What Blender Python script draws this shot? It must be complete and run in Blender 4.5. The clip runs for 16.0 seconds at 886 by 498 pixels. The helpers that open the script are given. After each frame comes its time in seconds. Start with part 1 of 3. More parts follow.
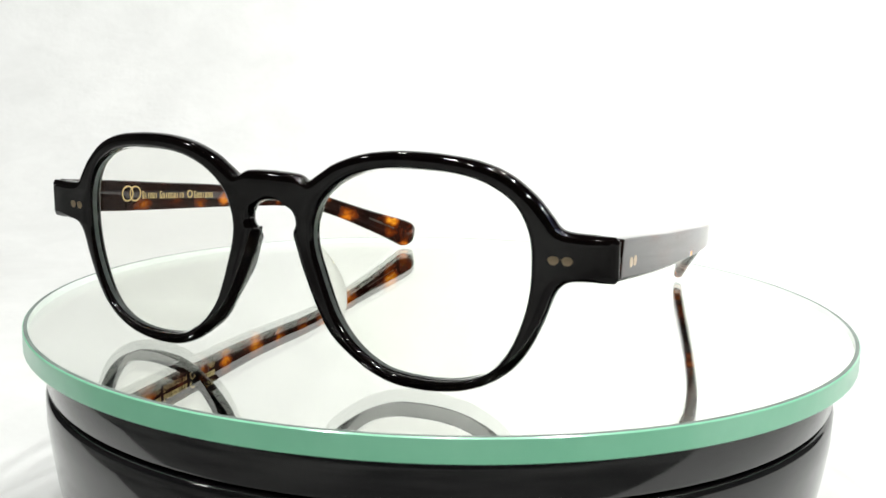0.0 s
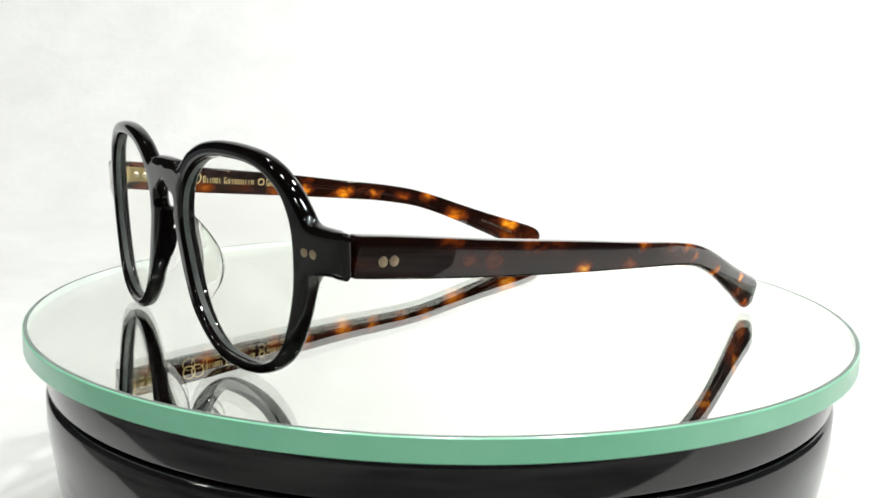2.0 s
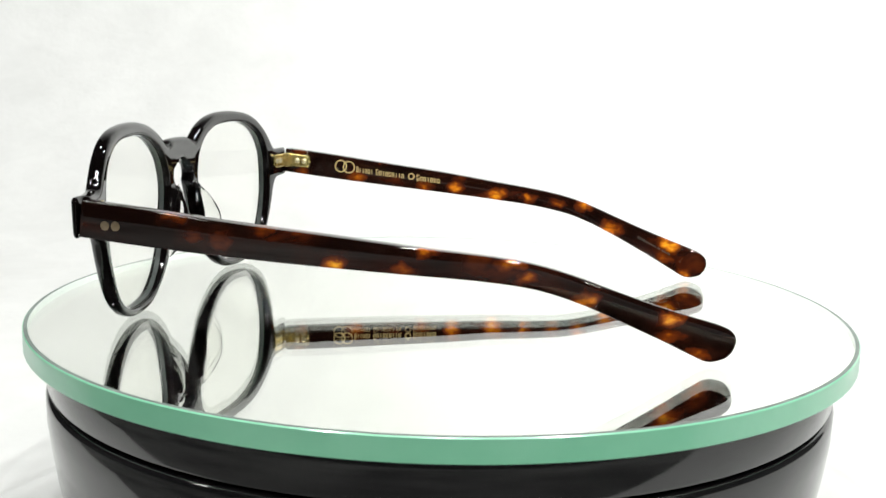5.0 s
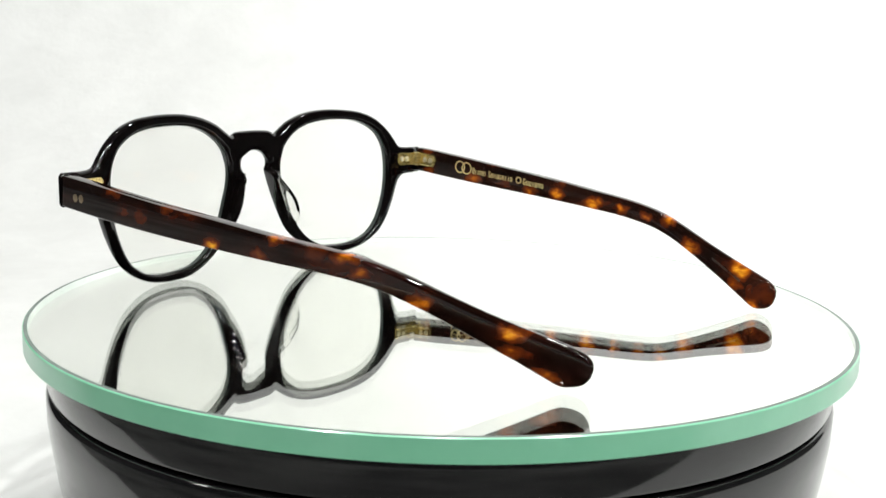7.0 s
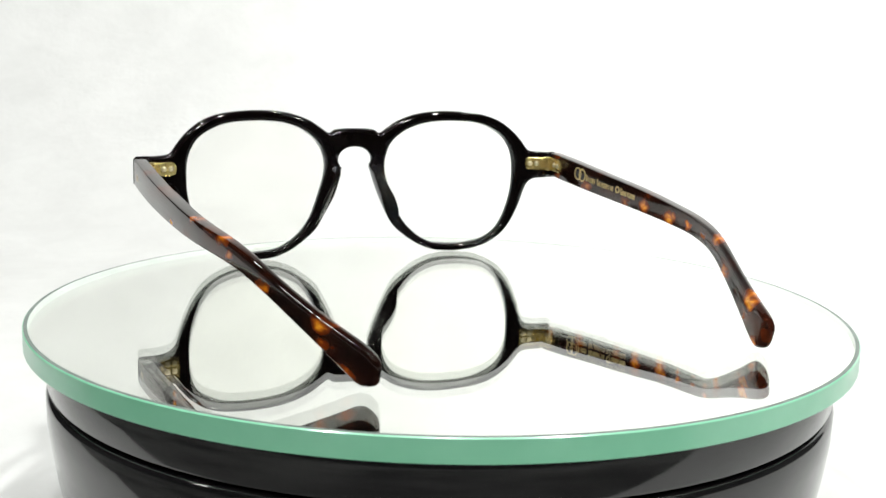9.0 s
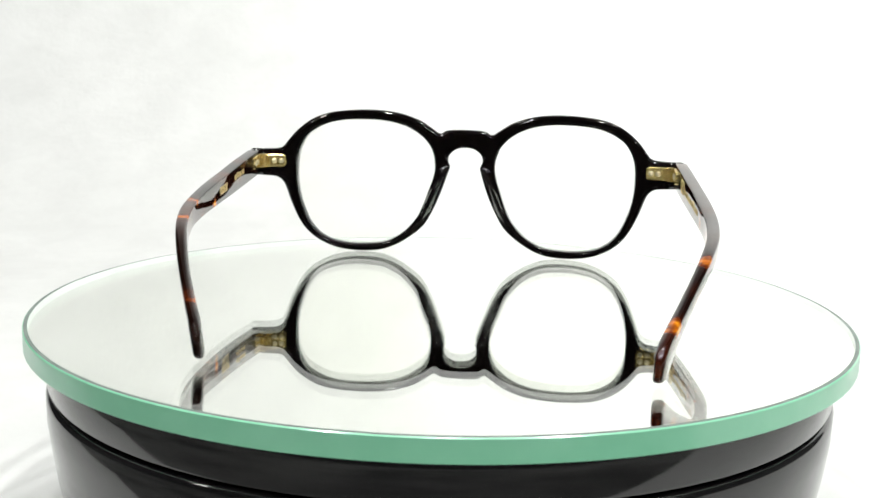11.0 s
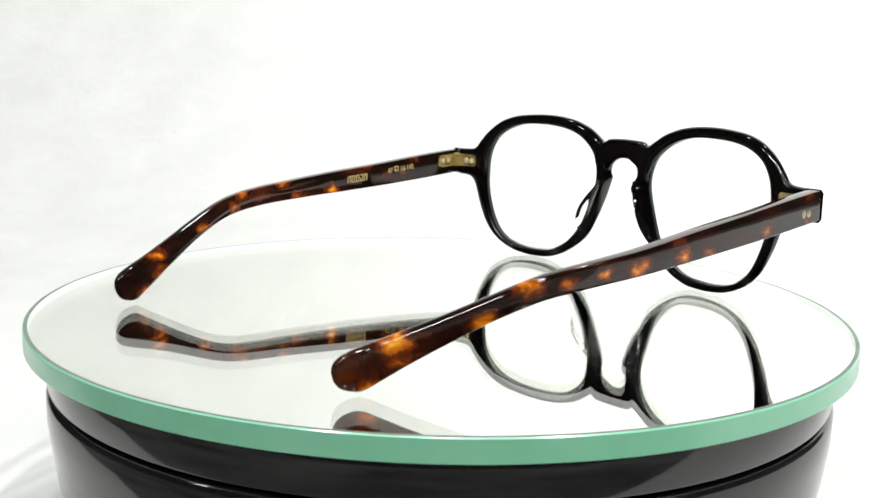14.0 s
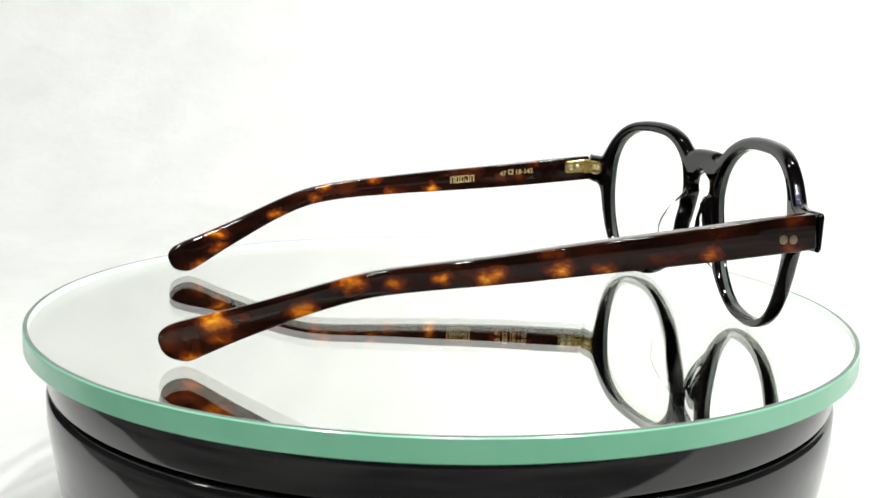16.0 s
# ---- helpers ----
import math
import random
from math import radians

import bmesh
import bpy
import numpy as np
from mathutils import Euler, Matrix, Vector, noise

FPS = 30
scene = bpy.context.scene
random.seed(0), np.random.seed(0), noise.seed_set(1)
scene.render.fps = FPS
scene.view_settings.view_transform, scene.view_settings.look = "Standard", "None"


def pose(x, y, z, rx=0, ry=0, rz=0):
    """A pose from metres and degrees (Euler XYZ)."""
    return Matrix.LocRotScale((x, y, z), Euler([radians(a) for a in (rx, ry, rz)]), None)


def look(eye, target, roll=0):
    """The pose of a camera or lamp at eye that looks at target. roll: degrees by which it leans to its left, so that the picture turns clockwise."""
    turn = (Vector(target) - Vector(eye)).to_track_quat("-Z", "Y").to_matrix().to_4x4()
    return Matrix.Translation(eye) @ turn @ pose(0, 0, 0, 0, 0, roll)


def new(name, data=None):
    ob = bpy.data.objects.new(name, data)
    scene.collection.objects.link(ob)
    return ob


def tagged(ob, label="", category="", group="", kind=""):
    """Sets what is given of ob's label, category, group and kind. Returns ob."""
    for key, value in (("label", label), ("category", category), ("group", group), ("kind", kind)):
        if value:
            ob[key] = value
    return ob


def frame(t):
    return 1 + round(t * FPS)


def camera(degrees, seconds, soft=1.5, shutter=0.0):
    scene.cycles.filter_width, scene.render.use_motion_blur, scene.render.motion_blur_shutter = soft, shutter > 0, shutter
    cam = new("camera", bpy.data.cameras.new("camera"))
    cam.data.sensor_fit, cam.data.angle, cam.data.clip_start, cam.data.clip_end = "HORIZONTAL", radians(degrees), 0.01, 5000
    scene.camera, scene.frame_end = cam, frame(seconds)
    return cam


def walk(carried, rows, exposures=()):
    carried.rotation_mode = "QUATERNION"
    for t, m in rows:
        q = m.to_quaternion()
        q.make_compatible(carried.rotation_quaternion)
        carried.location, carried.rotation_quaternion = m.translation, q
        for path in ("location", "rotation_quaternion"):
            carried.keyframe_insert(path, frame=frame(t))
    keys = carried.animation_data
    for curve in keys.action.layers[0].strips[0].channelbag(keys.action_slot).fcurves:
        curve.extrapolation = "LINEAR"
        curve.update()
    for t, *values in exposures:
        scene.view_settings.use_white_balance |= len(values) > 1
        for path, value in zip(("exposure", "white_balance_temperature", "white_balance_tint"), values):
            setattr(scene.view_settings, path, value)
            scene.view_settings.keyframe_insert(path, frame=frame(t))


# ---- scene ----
# All lengths of the small things are written in millimetres times MM.
MM = 0.001
SECONDS = 16.0

# camera: it stands still
cam = camera(44.64, SECONDS)
cam.data.dof.use_dof = True
cam.data.dof.focus_distance = 0.262
cam.data.dof.aperture_fstop = 64.0
EYE = Vector((0.0, -0.26875, 0.06124))
AIM = EYE + Vector((-0.00049, 0.98468, -0.17435))
walk(cam, [(0.0, look(EYE, AIM, 1.48)), (SECONDS, look(EYE, AIM, 1.48))], [(0.0, 0.0), (SECONDS, 0.0)])

# ---- light ----
world = bpy.data.worlds.new("world")
scene.world = world
world.use_nodes = True
world.node_tree.nodes["Background"].inputs[0].default_value = (0.9, 0.95, 1.0, 1)
world.node_tree.nodes["Background"].inputs[1].default_value = 0.25


def spot_lamp(x, y, z, watts, radius, target=(0, 0, 0), cone=120):
    data = bpy.data.lights.new("ceiling_and_added_spot", "SPOT")
    data.energy, data.shadow_soft_size, data.color = watts, radius, (0.985, 1.0, 0.972)
    data.spot_size, data.spot_blend = radians(cone), 0.6
    ob = new("ceiling_and_added_spot", data)
    ob.matrix_world = look((x, y, z), target)
    return ob


# shop ceiling spots on a track before and over the table
for x, watts in ((-0.42, 12.5), (0.02, 23.5), (0.46, 24.0)):
    spot_lamp(x, -0.42, 1.1, watts, 0.036)
for x, watts in ((-0.45, 4.0), (0.4, 11.5)):
    spot_lamp(x, 0.25, 1.1, watts, 0.036)
# further spots at the sides of the shop
for x, y, z, watts in ((-0.95, -0.25, 0.85, 3.5), (0.95, -0.35, 0.85, 7.0), (-0.55, -1.0, 0.95, 6.0), (0.5, -1.0, 0.95, 8.0)):
    spot_lamp(x, y, z, watts, 0.036)
# added, with no known fixture: a strong lamp that washes the backdrop from the right
spot_lamp(0.85, -0.05, 1.0, 42.0, 0.03, (0.75, 0.7, 0.15), 80)

# ---- materials ----


def material(name):
    m = bpy.data.materials.new(name)
    m.use_nodes = True
    nt = m.node_tree
    return m, nt, nt.nodes["Principled BSDF"]


def node(nt, kind, **values):
    n = nt.nodes.new(kind)
    for k, v in values.items():
        n.inputs[k].default_value = v
    return n


def ramp(nt, fac, stops):
    n = nt.nodes.new("ShaderNodeValToRGB")
    el = n.color_ramp.elements
    while len(el) < len(stops):
        el.new(0.5)
    for e, (p, c) in zip(el, stops):
        e.position, e.color = p, (*c, 1)
    nt.links.new(fac, n.inputs[0])
    return n.outputs[0]


def bump(nt, bsdf, height, strength, distance):
    n = node(nt, "ShaderNodeBump", Strength=strength, Distance=distance)
    nt.links.new(height, n.inputs["Height"])
    nt.links.new(n.outputs[0], bsdf.inputs["Normal"])


def noise_tex(nt, scale, detail=4.0, rough=0.55, stretch=None, distortion=0.0):
    co = nt.nodes.new("ShaderNodeTexCoord")
    out = co.outputs["Object"]
    if stretch:
        mp = nt.nodes.new("ShaderNodeMapping")
        mp.inputs["Scale"].default_value = stretch
        nt.links.new(out, mp.inputs[0])
        out = mp.outputs[0]
    n = node(nt, "ShaderNodeTexNoise", Scale=scale, Detail=detail, Roughness=rough, Distortion=distortion)
    nt.links.new(out, n.inputs["Vector"])
    return n.outputs["Fac"]


def paper_material():
    m, nt, b = material("white_plaster")
    n1 = noise_tex(nt, 22.0, 7.0, 0.62, None, 0.3)
    nt.links.new(ramp(nt, n1, [(0.34, (0.755, 0.755, 0.745)), (0.66, (0.82, 0.82, 0.81))]), b.inputs["Base Color"])
    b.inputs["Roughness"].default_value = 0.8
    bump(nt, b, noise_tex(nt, 38.0, 5.0, 0.6), 0.3, 0.004)
    return m


def black_acetate_material():
    m, nt, b = material("black_acetate")
    nt.links.new(ramp(nt, noise_tex(nt, 140.0), [(0.35, (0.0016, 0.0012, 0.0012)), (0.7, (0.0036, 0.0024, 0.0024))]), b.inputs["Base Color"])
    nt.links.new(ramp(nt, noise_tex(nt, 500.0), [(0.3, (0.012, 0.012, 0.012)), (0.7, (0.035, 0.035, 0.035))]), b.inputs["Roughness"])
    b.inputs["IOR"].default_value = 1.5
    bump(nt, b, noise_tex(nt, 120.0, 2.0), 0.02, 0.001)
    return m


def tortoise_material(name, spots):
    """Tortoiseshell: dark brown with red-brown clouds and amber patches at (y, z, radius, strength) in millimetres."""
    m, nt, b = material(name)
    co = nt.nodes.new("ShaderNodeTexCoord")
    wob = node(nt, "ShaderNodeTexNoise", Scale=270.0, Detail=3.0)
    nt.links.new(co.outputs["Object"], wob.inputs["Vector"])
    off = node(nt, "ShaderNodeVectorMath")
    off.operation = "MULTIPLY_ADD"
    nt.links.new(wob.outputs["Color"], off.inputs[0])
    off.inputs[1].default_value = (0.0, 0.0050, 0.0038)
    nt.links.new(co.outputs["Object"], off.inputs[2])
    flat = node(nt, "ShaderNodeVectorMath")
    flat.operation = "MULTIPLY"
    nt.links.new(off.outputs[0], flat.inputs[0])
    flat.inputs[1].default_value = (0.0, 0.7, 1.15)
    best = None
    for y, z, r, s in spots:
        d = node(nt, "ShaderNodeVectorMath")
        d.operation = "DISTANCE"
        nt.links.new(flat.outputs[0], d.inputs[0])
        d.inputs[1].default_value = (0.0, (y * MM + 0.0025) * 0.7, (z * MM + 0.0019) * 1.15)
        mr = node(nt, "ShaderNodeMapRange")
        mr.interpolation_type = "SMOOTHSTEP"
        mr.inputs["From Min"].default_value, mr.inputs["From Max"].default_value = r * MM * 1.28, 0.0
        mr.inputs["To Min"].default_value, mr.inputs["To Max"].default_value = 0.0, s
        nt.links.new(d.outputs["Value"], mr.inputs["Value"])
        if best is None:
            best = mr.outputs[0]
        else:
            mx = nt.nodes.new("ShaderNodeMath")
            mx.operation = "MAXIMUM"
            nt.links.new(best, mx.inputs[0])
            nt.links.new(mr.outputs[0], mx.inputs[1])
            best = mx.outputs[0]
    streak = noise_tex(nt, 420.0, 3.0, 0.6, (0.3, 0.6, 1.3), 0.8)
    sm = node(nt, "ShaderNodeMapRange")
    for k, v in (("From Min", 0.3), ("From Max", 0.7), ("To Min", 0.62), ("To Max", 1.1)):
        sm.inputs[k].default_value = v
    nt.links.new(streak, sm.inputs["Value"])
    cut = nt.nodes.new("ShaderNodeMath")
    cut.operation = "MULTIPLY"
    nt.links.new(best, cut.inputs[0])
    nt.links.new(sm.outputs[0], cut.inputs[1])
    best = cut.outputs[0]
    cloud = noise_tex(nt, 95.0, 3.0, 0.5, (0.25, 0.5, 1.1), 0.6)
    cm = node(nt, "ShaderNodeMapRange")
    cm.interpolation_type = "SMOOTHSTEP"
    for k, v in (("From Min", 0.46), ("From Max", 0.74), ("To Min", 0.0), ("To Max", 0.34)):
        cm.inputs[k].default_value = v
    nt.links.new(cloud, cm.inputs["Value"])
    mx = nt.nodes.new("ShaderNodeMath")
    mx.operation = "MAXIMUM"
    nt.links.new(best, mx.inputs[0])
    nt.links.new(cm.outputs[0], mx.inputs[1])
    col = ramp(nt, mx.outputs[0], [(0.0, (0.0085, 0.003, 0.002)), (0.25, (0.034, 0.0075, 0.0035)), (0.5, (0.15, 0.028, 0.004)), (0.74, (0.56, 0.145, 0.007)), (1.0, (1.0, 0.48, 0.025))])
    nt.links.new(col, b.inputs["Base Color"])
    b.inputs["Roughness"].default_value = 0.025
    b.inputs["IOR"].default_value = 1.5
    bump(nt, b, noise_tex(nt, 90.0, 2.0), 0.03, 0.001)
    return m


def metal_material(name, colour, rough, metallic=1.0):
    m, nt, b = material(name)
    b.inputs["Metallic"].default_value = metallic
    nt.links.new(ramp(nt, noise_tex(nt, 700.0), [(0.3, tuple(c * 0.8 for c in colour)), (0.7, colour)]), b.inputs["Base Color"])
    b.inputs["Roughness"].default_value = rough
    bump(nt, b, noise_tex(nt, 900.0), 0.1, 0.0003)
    return m


def mirror_glass_material():
    m, nt, b = material("clear_float_glass")
    out = nt.nodes["Material Output"]
    g = node(nt, "ShaderNodeBsdfGlass", Roughness=0.0, IOR=1.5)
    g.inputs["Color"].default_value = (1.0, 1.0, 0.995, 1)
    nt.links.new(g.outputs[0], out.inputs[0])
    nt.nodes.remove(b)
    return m


def silver_material():
    m, nt, b = material("silvered_back")
    b.inputs["Metallic"].default_value = 1.0
    b.inputs["Base Color"].default_value = (0.968, 0.99, 0.953, 1)
    b.inputs["Roughness"].default_value = 0.0
    return m


def glass_edge_material():
    m, nt, b = material("green_ground_glass_edge")
    out = nt.nodes["Material Output"]
    col = ramp(nt, noise_tex(nt, 60.0), [(0.3, (0.30, 0.80, 0.52)), (0.7, (0.37, 0.87, 0.59))])
    nt.links.new(col, b.inputs["Base Color"])
    b.inputs["Roughness"].default_value = 0.3
    b.inputs["Coat Weight"].default_value = 0.6
    b.inputs["Coat Roughness"].default_value = 0.12
    bump(nt, b, noise_tex(nt, 260.0, 3.0), 0.12, 0.0006)
    t = node(nt, "ShaderNodeBsdfTranslucent")
    nt.links.new(col, t.inputs[0])
    mix = node(nt, "ShaderNodeMixShader", Fac=0.15)
    nt.links.new(b.outputs[0], mix.inputs[1])
    nt.links.new(t.outputs[0], mix.inputs[2])
    nt.links.new(mix.outputs[0], out.inputs[0])
    return m


def clear_material(name, tint, gloss):
    """A thin clear sheet: light goes straight through, the surface mirrors by its angle."""
    m, nt, b = material(name)
    out = nt.nodes["Material Output"]
    nt.nodes.remove(b)
    t = node(nt, "ShaderNodeBsdfTransparent")
    t.inputs[0].default_value = (*tint, 1)
    g = node(nt, "ShaderNodeBsdfGlossy", Roughness=0.02)
    f = node(nt, "ShaderNodeFresnel", IOR=1.45)
    k = node(nt, "ShaderNodeMath")
    k.operation = "MULTIPLY"
    k.inputs[1].default_value = gloss
    nt.links.new(f.outputs[0], k.inputs[0])
    mix = node(nt, "ShaderNodeMixShader")
    nt.links.new(k.outputs[0], mix.inputs[0])
    nt.links.new(t.outputs[0], mix.inputs[1])
    nt.links.new(g.outputs[0], mix.inputs[2])
    nt.links.new(mix.outputs[0], out.inputs[0])
    return m


def clear_glass_material():
    m, nt, b = material("clear_acetate")
    b.inputs["Base Color"].default_value = (0.97, 0.97, 0.95, 1)
    b.inputs["Transmission Weight"].default_value = 1.0
    b.inputs["IOR"].default_value = 1.35
    b.inputs["Roughness"].default_value = 0.02
    return m


def ground_edge_material():
    m, nt, b = material("dull_ground_lens_edge")
    nt.links.new(ramp(nt, noise_tex(nt, 400.0), [(0.3, (0.025, 0.032, 0.030)), (0.7, (0.055, 0.066, 0.062))]), b.inputs["Base Color"])
    b.inputs["Roughness"].default_value = 0.45
    return m


def lacquer_material():
    m, nt, b = material("black_gloss_plastic")
    nt.links.new(ramp(nt, noise_tex(nt, 40.0), [(0.3, (0.006, 0.006, 0.007)), (0.7, (0.012, 0.012, 0.012))]), b.inputs["Base Color"])
    nt.links.new(ramp(nt, noise_tex(nt, 300.0), [(0.3, (0.06, 0.06, 0.06)), (0.7, (0.11, 0.11, 0.11))]), b.inputs["Roughness"])
    b.inputs["IOR"].default_value = 1.55
    bump(nt, b, noise_tex(nt, 35.0, 2.0), 0.04, 0.002)
    return m


def dark_wall_material():
    m, nt, b = material("unseen_dark_surround")
    nt.links.new(ramp(nt, noise_tex(nt, 3.0), [(0.4, (0.02, 0.02, 0.022)), (0.65, (0.07, 0.068, 0.065))]), b.inputs["Base Color"])
    b.inputs["Roughness"].default_value = 0.7
    return m


def grey_table_material():
    m, nt, b = material("unseen_table_grey")
    nt.links.new(ramp(nt, noise_tex(nt, 6.0, 5.0), [(0.35, (0.09, 0.09, 0.09)), (0.65, (0.36, 0.36, 0.35))]), b.inputs["Base Color"])
    b.inputs["Roughness"].default_value = 0.5
    return m


def edge_inside_material():
    m, nt, b = material("ground_edge_seen_through_the_glass")
    nt.links.new(ramp(nt, noise_tex(nt, 80.0), [(0.3, (0.56, 0.62, 0.59)), (0.7, (0.64, 0.70, 0.67))]), b.inputs["Base Color"])
    b.inputs["Roughness"].default_value = 0.9
    return m


PAPER = paper_material()
PALE = edge_inside_material()


def seam_material():
    m, nt, b = material("grey_ground_seam")
    nt.links.new(ramp(nt, noise_tex(nt, 150.0), [(0.3, (0.14, 0.18, 0.16)), (0.7, (0.22, 0.27, 0.24))]), b.inputs["Base Color"])
    b.inputs["Roughness"].default_value = 0.55
    return m


SEAM = seam_material()
BLACK = black_acetate_material()
GOLD = metal_material("gold_plate", (0.86, 0.67, 0.27), 0.2, 0.9)
BRIGHT = metal_material("bright_gold_rivet", (1.0, 0.88, 0.58), 0.18, 0.7)
RIVET = metal_material("dull_brass", (0.56, 0.44, 0.29), 0.3, 0.9)
FOIL = metal_material("gold_foil", (0.80, 0.63, 0.29), 0.4, 0.5)
LENS = clear_material("demo_lens", (0.99, 0.992, 0.979), 0.07)
PAD = clear_glass_material()
GROUND = ground_edge_material()
GLASS, SILVER, EDGE = mirror_glass_material(), silver_material(), glass_edge_material()
LACQUER = lacquer_material()
DARK = dark_wall_material()
GREY = grey_table_material()
# amber patches of the two temples, as the acetate shows them through its whole thickness
TORTOISE_RIGHT = tortoise_material("tortoiseshell_right", [(62.0, 21.4, 3.0, 0.9), (75.0, 20.1, 3.2, 0.85), (84.6, 19.4, 2.4, 0.8), (127.0, 9.2, 3.6, 1.0), (110.2, 12.3, 3.6, 0.9),
    (101.8, 18.2, 3.0, 0.9), (63.4, 24.6, 2.8, 0.45), (126.0, 5.6, 2.8, 0.6), (38.8, 29.2, 2.6, 0.45), (12.5, 24.6, 2.6, 0.5), (30.4, 23.6, 3.0, 0.75), (52.6, 21.5, 2.6, 0.7), (131.6, 1.7, 2.6, 0.75), (12.0, 30.6, 2.6, 0.5), (93.6, 18.4, 2.6, 0.75)])
TORTOISE_LEFT = tortoise_material("tortoiseshell_left", [(77.0, 24.3, 2.4, 0.9), (58.5, 21.4, 2.8, 0.95), (107.4, 15.0, 3.0, 0.85), (124.0, 10.3, 3.0, 0.85), (92.8, 22.4, 2.8, 0.7),
    (95.5, 19.1, 2.6, 0.65), (124.0, 6.5, 2.8, 0.65), (130.0, 2.3, 2.8, 0.7), (36.2, 24.5, 3.4, 0.42), (45.2, 27.4, 2.6, 0.55), (26.0, 29.1, 2.4, 0.55), (51.5, 27.0, 2.4, 0.42), (72.2, 20.4, 2.6, 0.65), (30.3, 25.2, 2.8, 0.42)])

# ---- mesh helpers ----


def part(name, bm, mat, parent=None, label="", smooth=True, sharp=0.7):
    bmesh.ops.recalc_face_normals(bm, faces=bm.faces[:])
    me = bpy.data.meshes.new(name)
    bm.to_mesh(me)
    bm.free()
    for mm in (mat if isinstance(mat, (list, tuple)) else (mat,)):
        me.materials.append(mm)
    if smooth:
        me.shade_smooth()
        me.set_sharp_from_angle(angle=sharp)
    ob = new(name, me)
    if parent:
        ob.parent = parent
    if label:
        tagged(ob, label)
    return ob


def lathe(bm, profile, steps, centre=(0, 0), materials=None):
    """Turns (radius, z) points round the z axis."""
    rings = []
    for r, z in profile:
        if r == 0:
            rings.append([bm.verts.new((centre[0], centre[1], z))])
        else:
            rings.append([bm.verts.new((centre[0] + r * math.cos(2 * math.pi * k / steps), centre[1] + r * math.sin(2 * math.pi * k / steps), z)) for k in range(steps)])
    for i, (a, b) in enumerate(zip(rings, rings[1:])):
        for k in range(steps):
            q = (k + 1) % steps
            vs = [a[0], b[k], b[q]] if len(a) == 1 else [a[k], b[0], a[q]] if len(b) == 1 else [a[k], b[k], b[q], a[q]]
            f = bm.faces.new(vs)
            if materials:
                f.material_index = materials[i]
    return bm


def smooth_closed(points, per, closed=True):
    """Catmull-Rom through the points."""
    n, out = len(points), []
    for i in range(n if closed else n - 1):
        p = [Vector(points[(i + k) % n] if closed else points[min(max(i + k, 0), n - 1)]) for k in (-1, 0, 1, 2)]
        for j in range(per):
            t = j / per
            out.append(0.5 * (2 * p[1] + (p[2] - p[0]) * t + (2 * p[0] - 5 * p[1] + 4 * p[2] - p[3]) * t * t + (3 * p[1] - p[0] - 3 * p[2] + p[3]) * t ** 3))
    if not closed:
        out.append(Vector(points[-1]))
    return out


def resample(points, count, closed=True):
    pts = [Vector(p) for p in points] + ([Vector(points[0])] if closed else [])
    d = np.concatenate([[0], np.cumsum([(b - a).length for a, b in zip(pts, pts[1:])])])
    s = np.linspace(0, d[-1], count + (1 if closed else 0))[:count]
    arr = np.array([tuple(p) for p in pts])
    return [Vector(tuple(np.interp(s, d, arr[:, k]) for k in range(arr.shape[1]))[0:0] or [float(np.interp(v, d, arr[:, k])) for k in range(arr.shape[1])]) for v in s]


# ---- the setting ----
TABLE = -0.062
# front edge of the white sheet on the table: x and y
# This unseen cut decides where the base and the frame mirror white.
EDGE_LINE = ((-0.64, 0.33), (-0.42, 0.1), (-0.22, -0.06), (0.1, -0.125), (0.35, -0.2), (0.6, -0.285), (0.9, -0.387))


def backdrop():
    """White sheet: table top that curves up into the rear wall."""
    bm = bmesh.new()
    prof = [(-0.03, TABLE), (0.35, TABLE)]
    for k in range(1, 13):
        a = k / 12 * math.pi / 2
        prof.append((0.35 + 0.35 * math.sin(a), TABLE + 0.35 * (1 - math.cos(a))))
    prof.append((0.70, 1.3))
    back = [(y + (0.02 if y > 0.5 else 0.01 if y > 0.4 else 0), z - 0.004 if y < 0.36 else z - 0.01) for y, z in prof]
    for pts, flip in ((prof, False), (back, True)):
        rows = [[bm.verts.new((x, edge if y < 0 else y, z)) for x, edge in EDGE_LINE] for y, z in pts]
        for a, b in zip(rows, rows[1:]):
            for k in range(len(EDGE_LINE) - 1):
                bm.faces.new((a[k], a[k + 1], b[k + 1], b[k]))
    ob = part("backdrop", bm, PAPER)
    return tagged(ob, "white mottled plaster sweep behind the turntable", "backdrop", kind="structure")


def slab(name, lo, hi, mat, label):
    bm = bmesh.new()
    bmesh.ops.create_cube(bm, size=1.0)
    for v in bm.verts:
        v.co = Vector([lo[k] + (v.co[k] + 0.5) * (hi[k] - lo[k]) for k in range(3)])
    return tagged(part(name, bm, mat, smooth=False), label, "wall", kind="structure")


backdrop()
# Unseen closed box, added dark so that the black parts mirror little light.
slab("wall_west", (-1.25, 0.0, TABLE), (-1.21, 0.72, 1.3), DARK, "unseen dark wall that keeps reflections dark")
slab("wall_east", (1.21, -0.6, TABLE), (1.25, 0.72, 1.3), DARK, "unseen dark wall that keeps reflections dark")
slab("wall_southwest", (-1.25, -1.3, TABLE), (-1.21, -0.002, 1.3), DARK, "unseen dark wall that keeps reflections dark")
slab("wall_southeast", (1.21, -1.3, TABLE), (1.25, -0.602, 1.3), DARK, "unseen dark wall that keeps reflections dark")
slab("wall_south", (-1.25, -1.36, -0.8), (1.25, -1.31, 1.3), DARK, "unseen dark wall that keeps reflections dark")
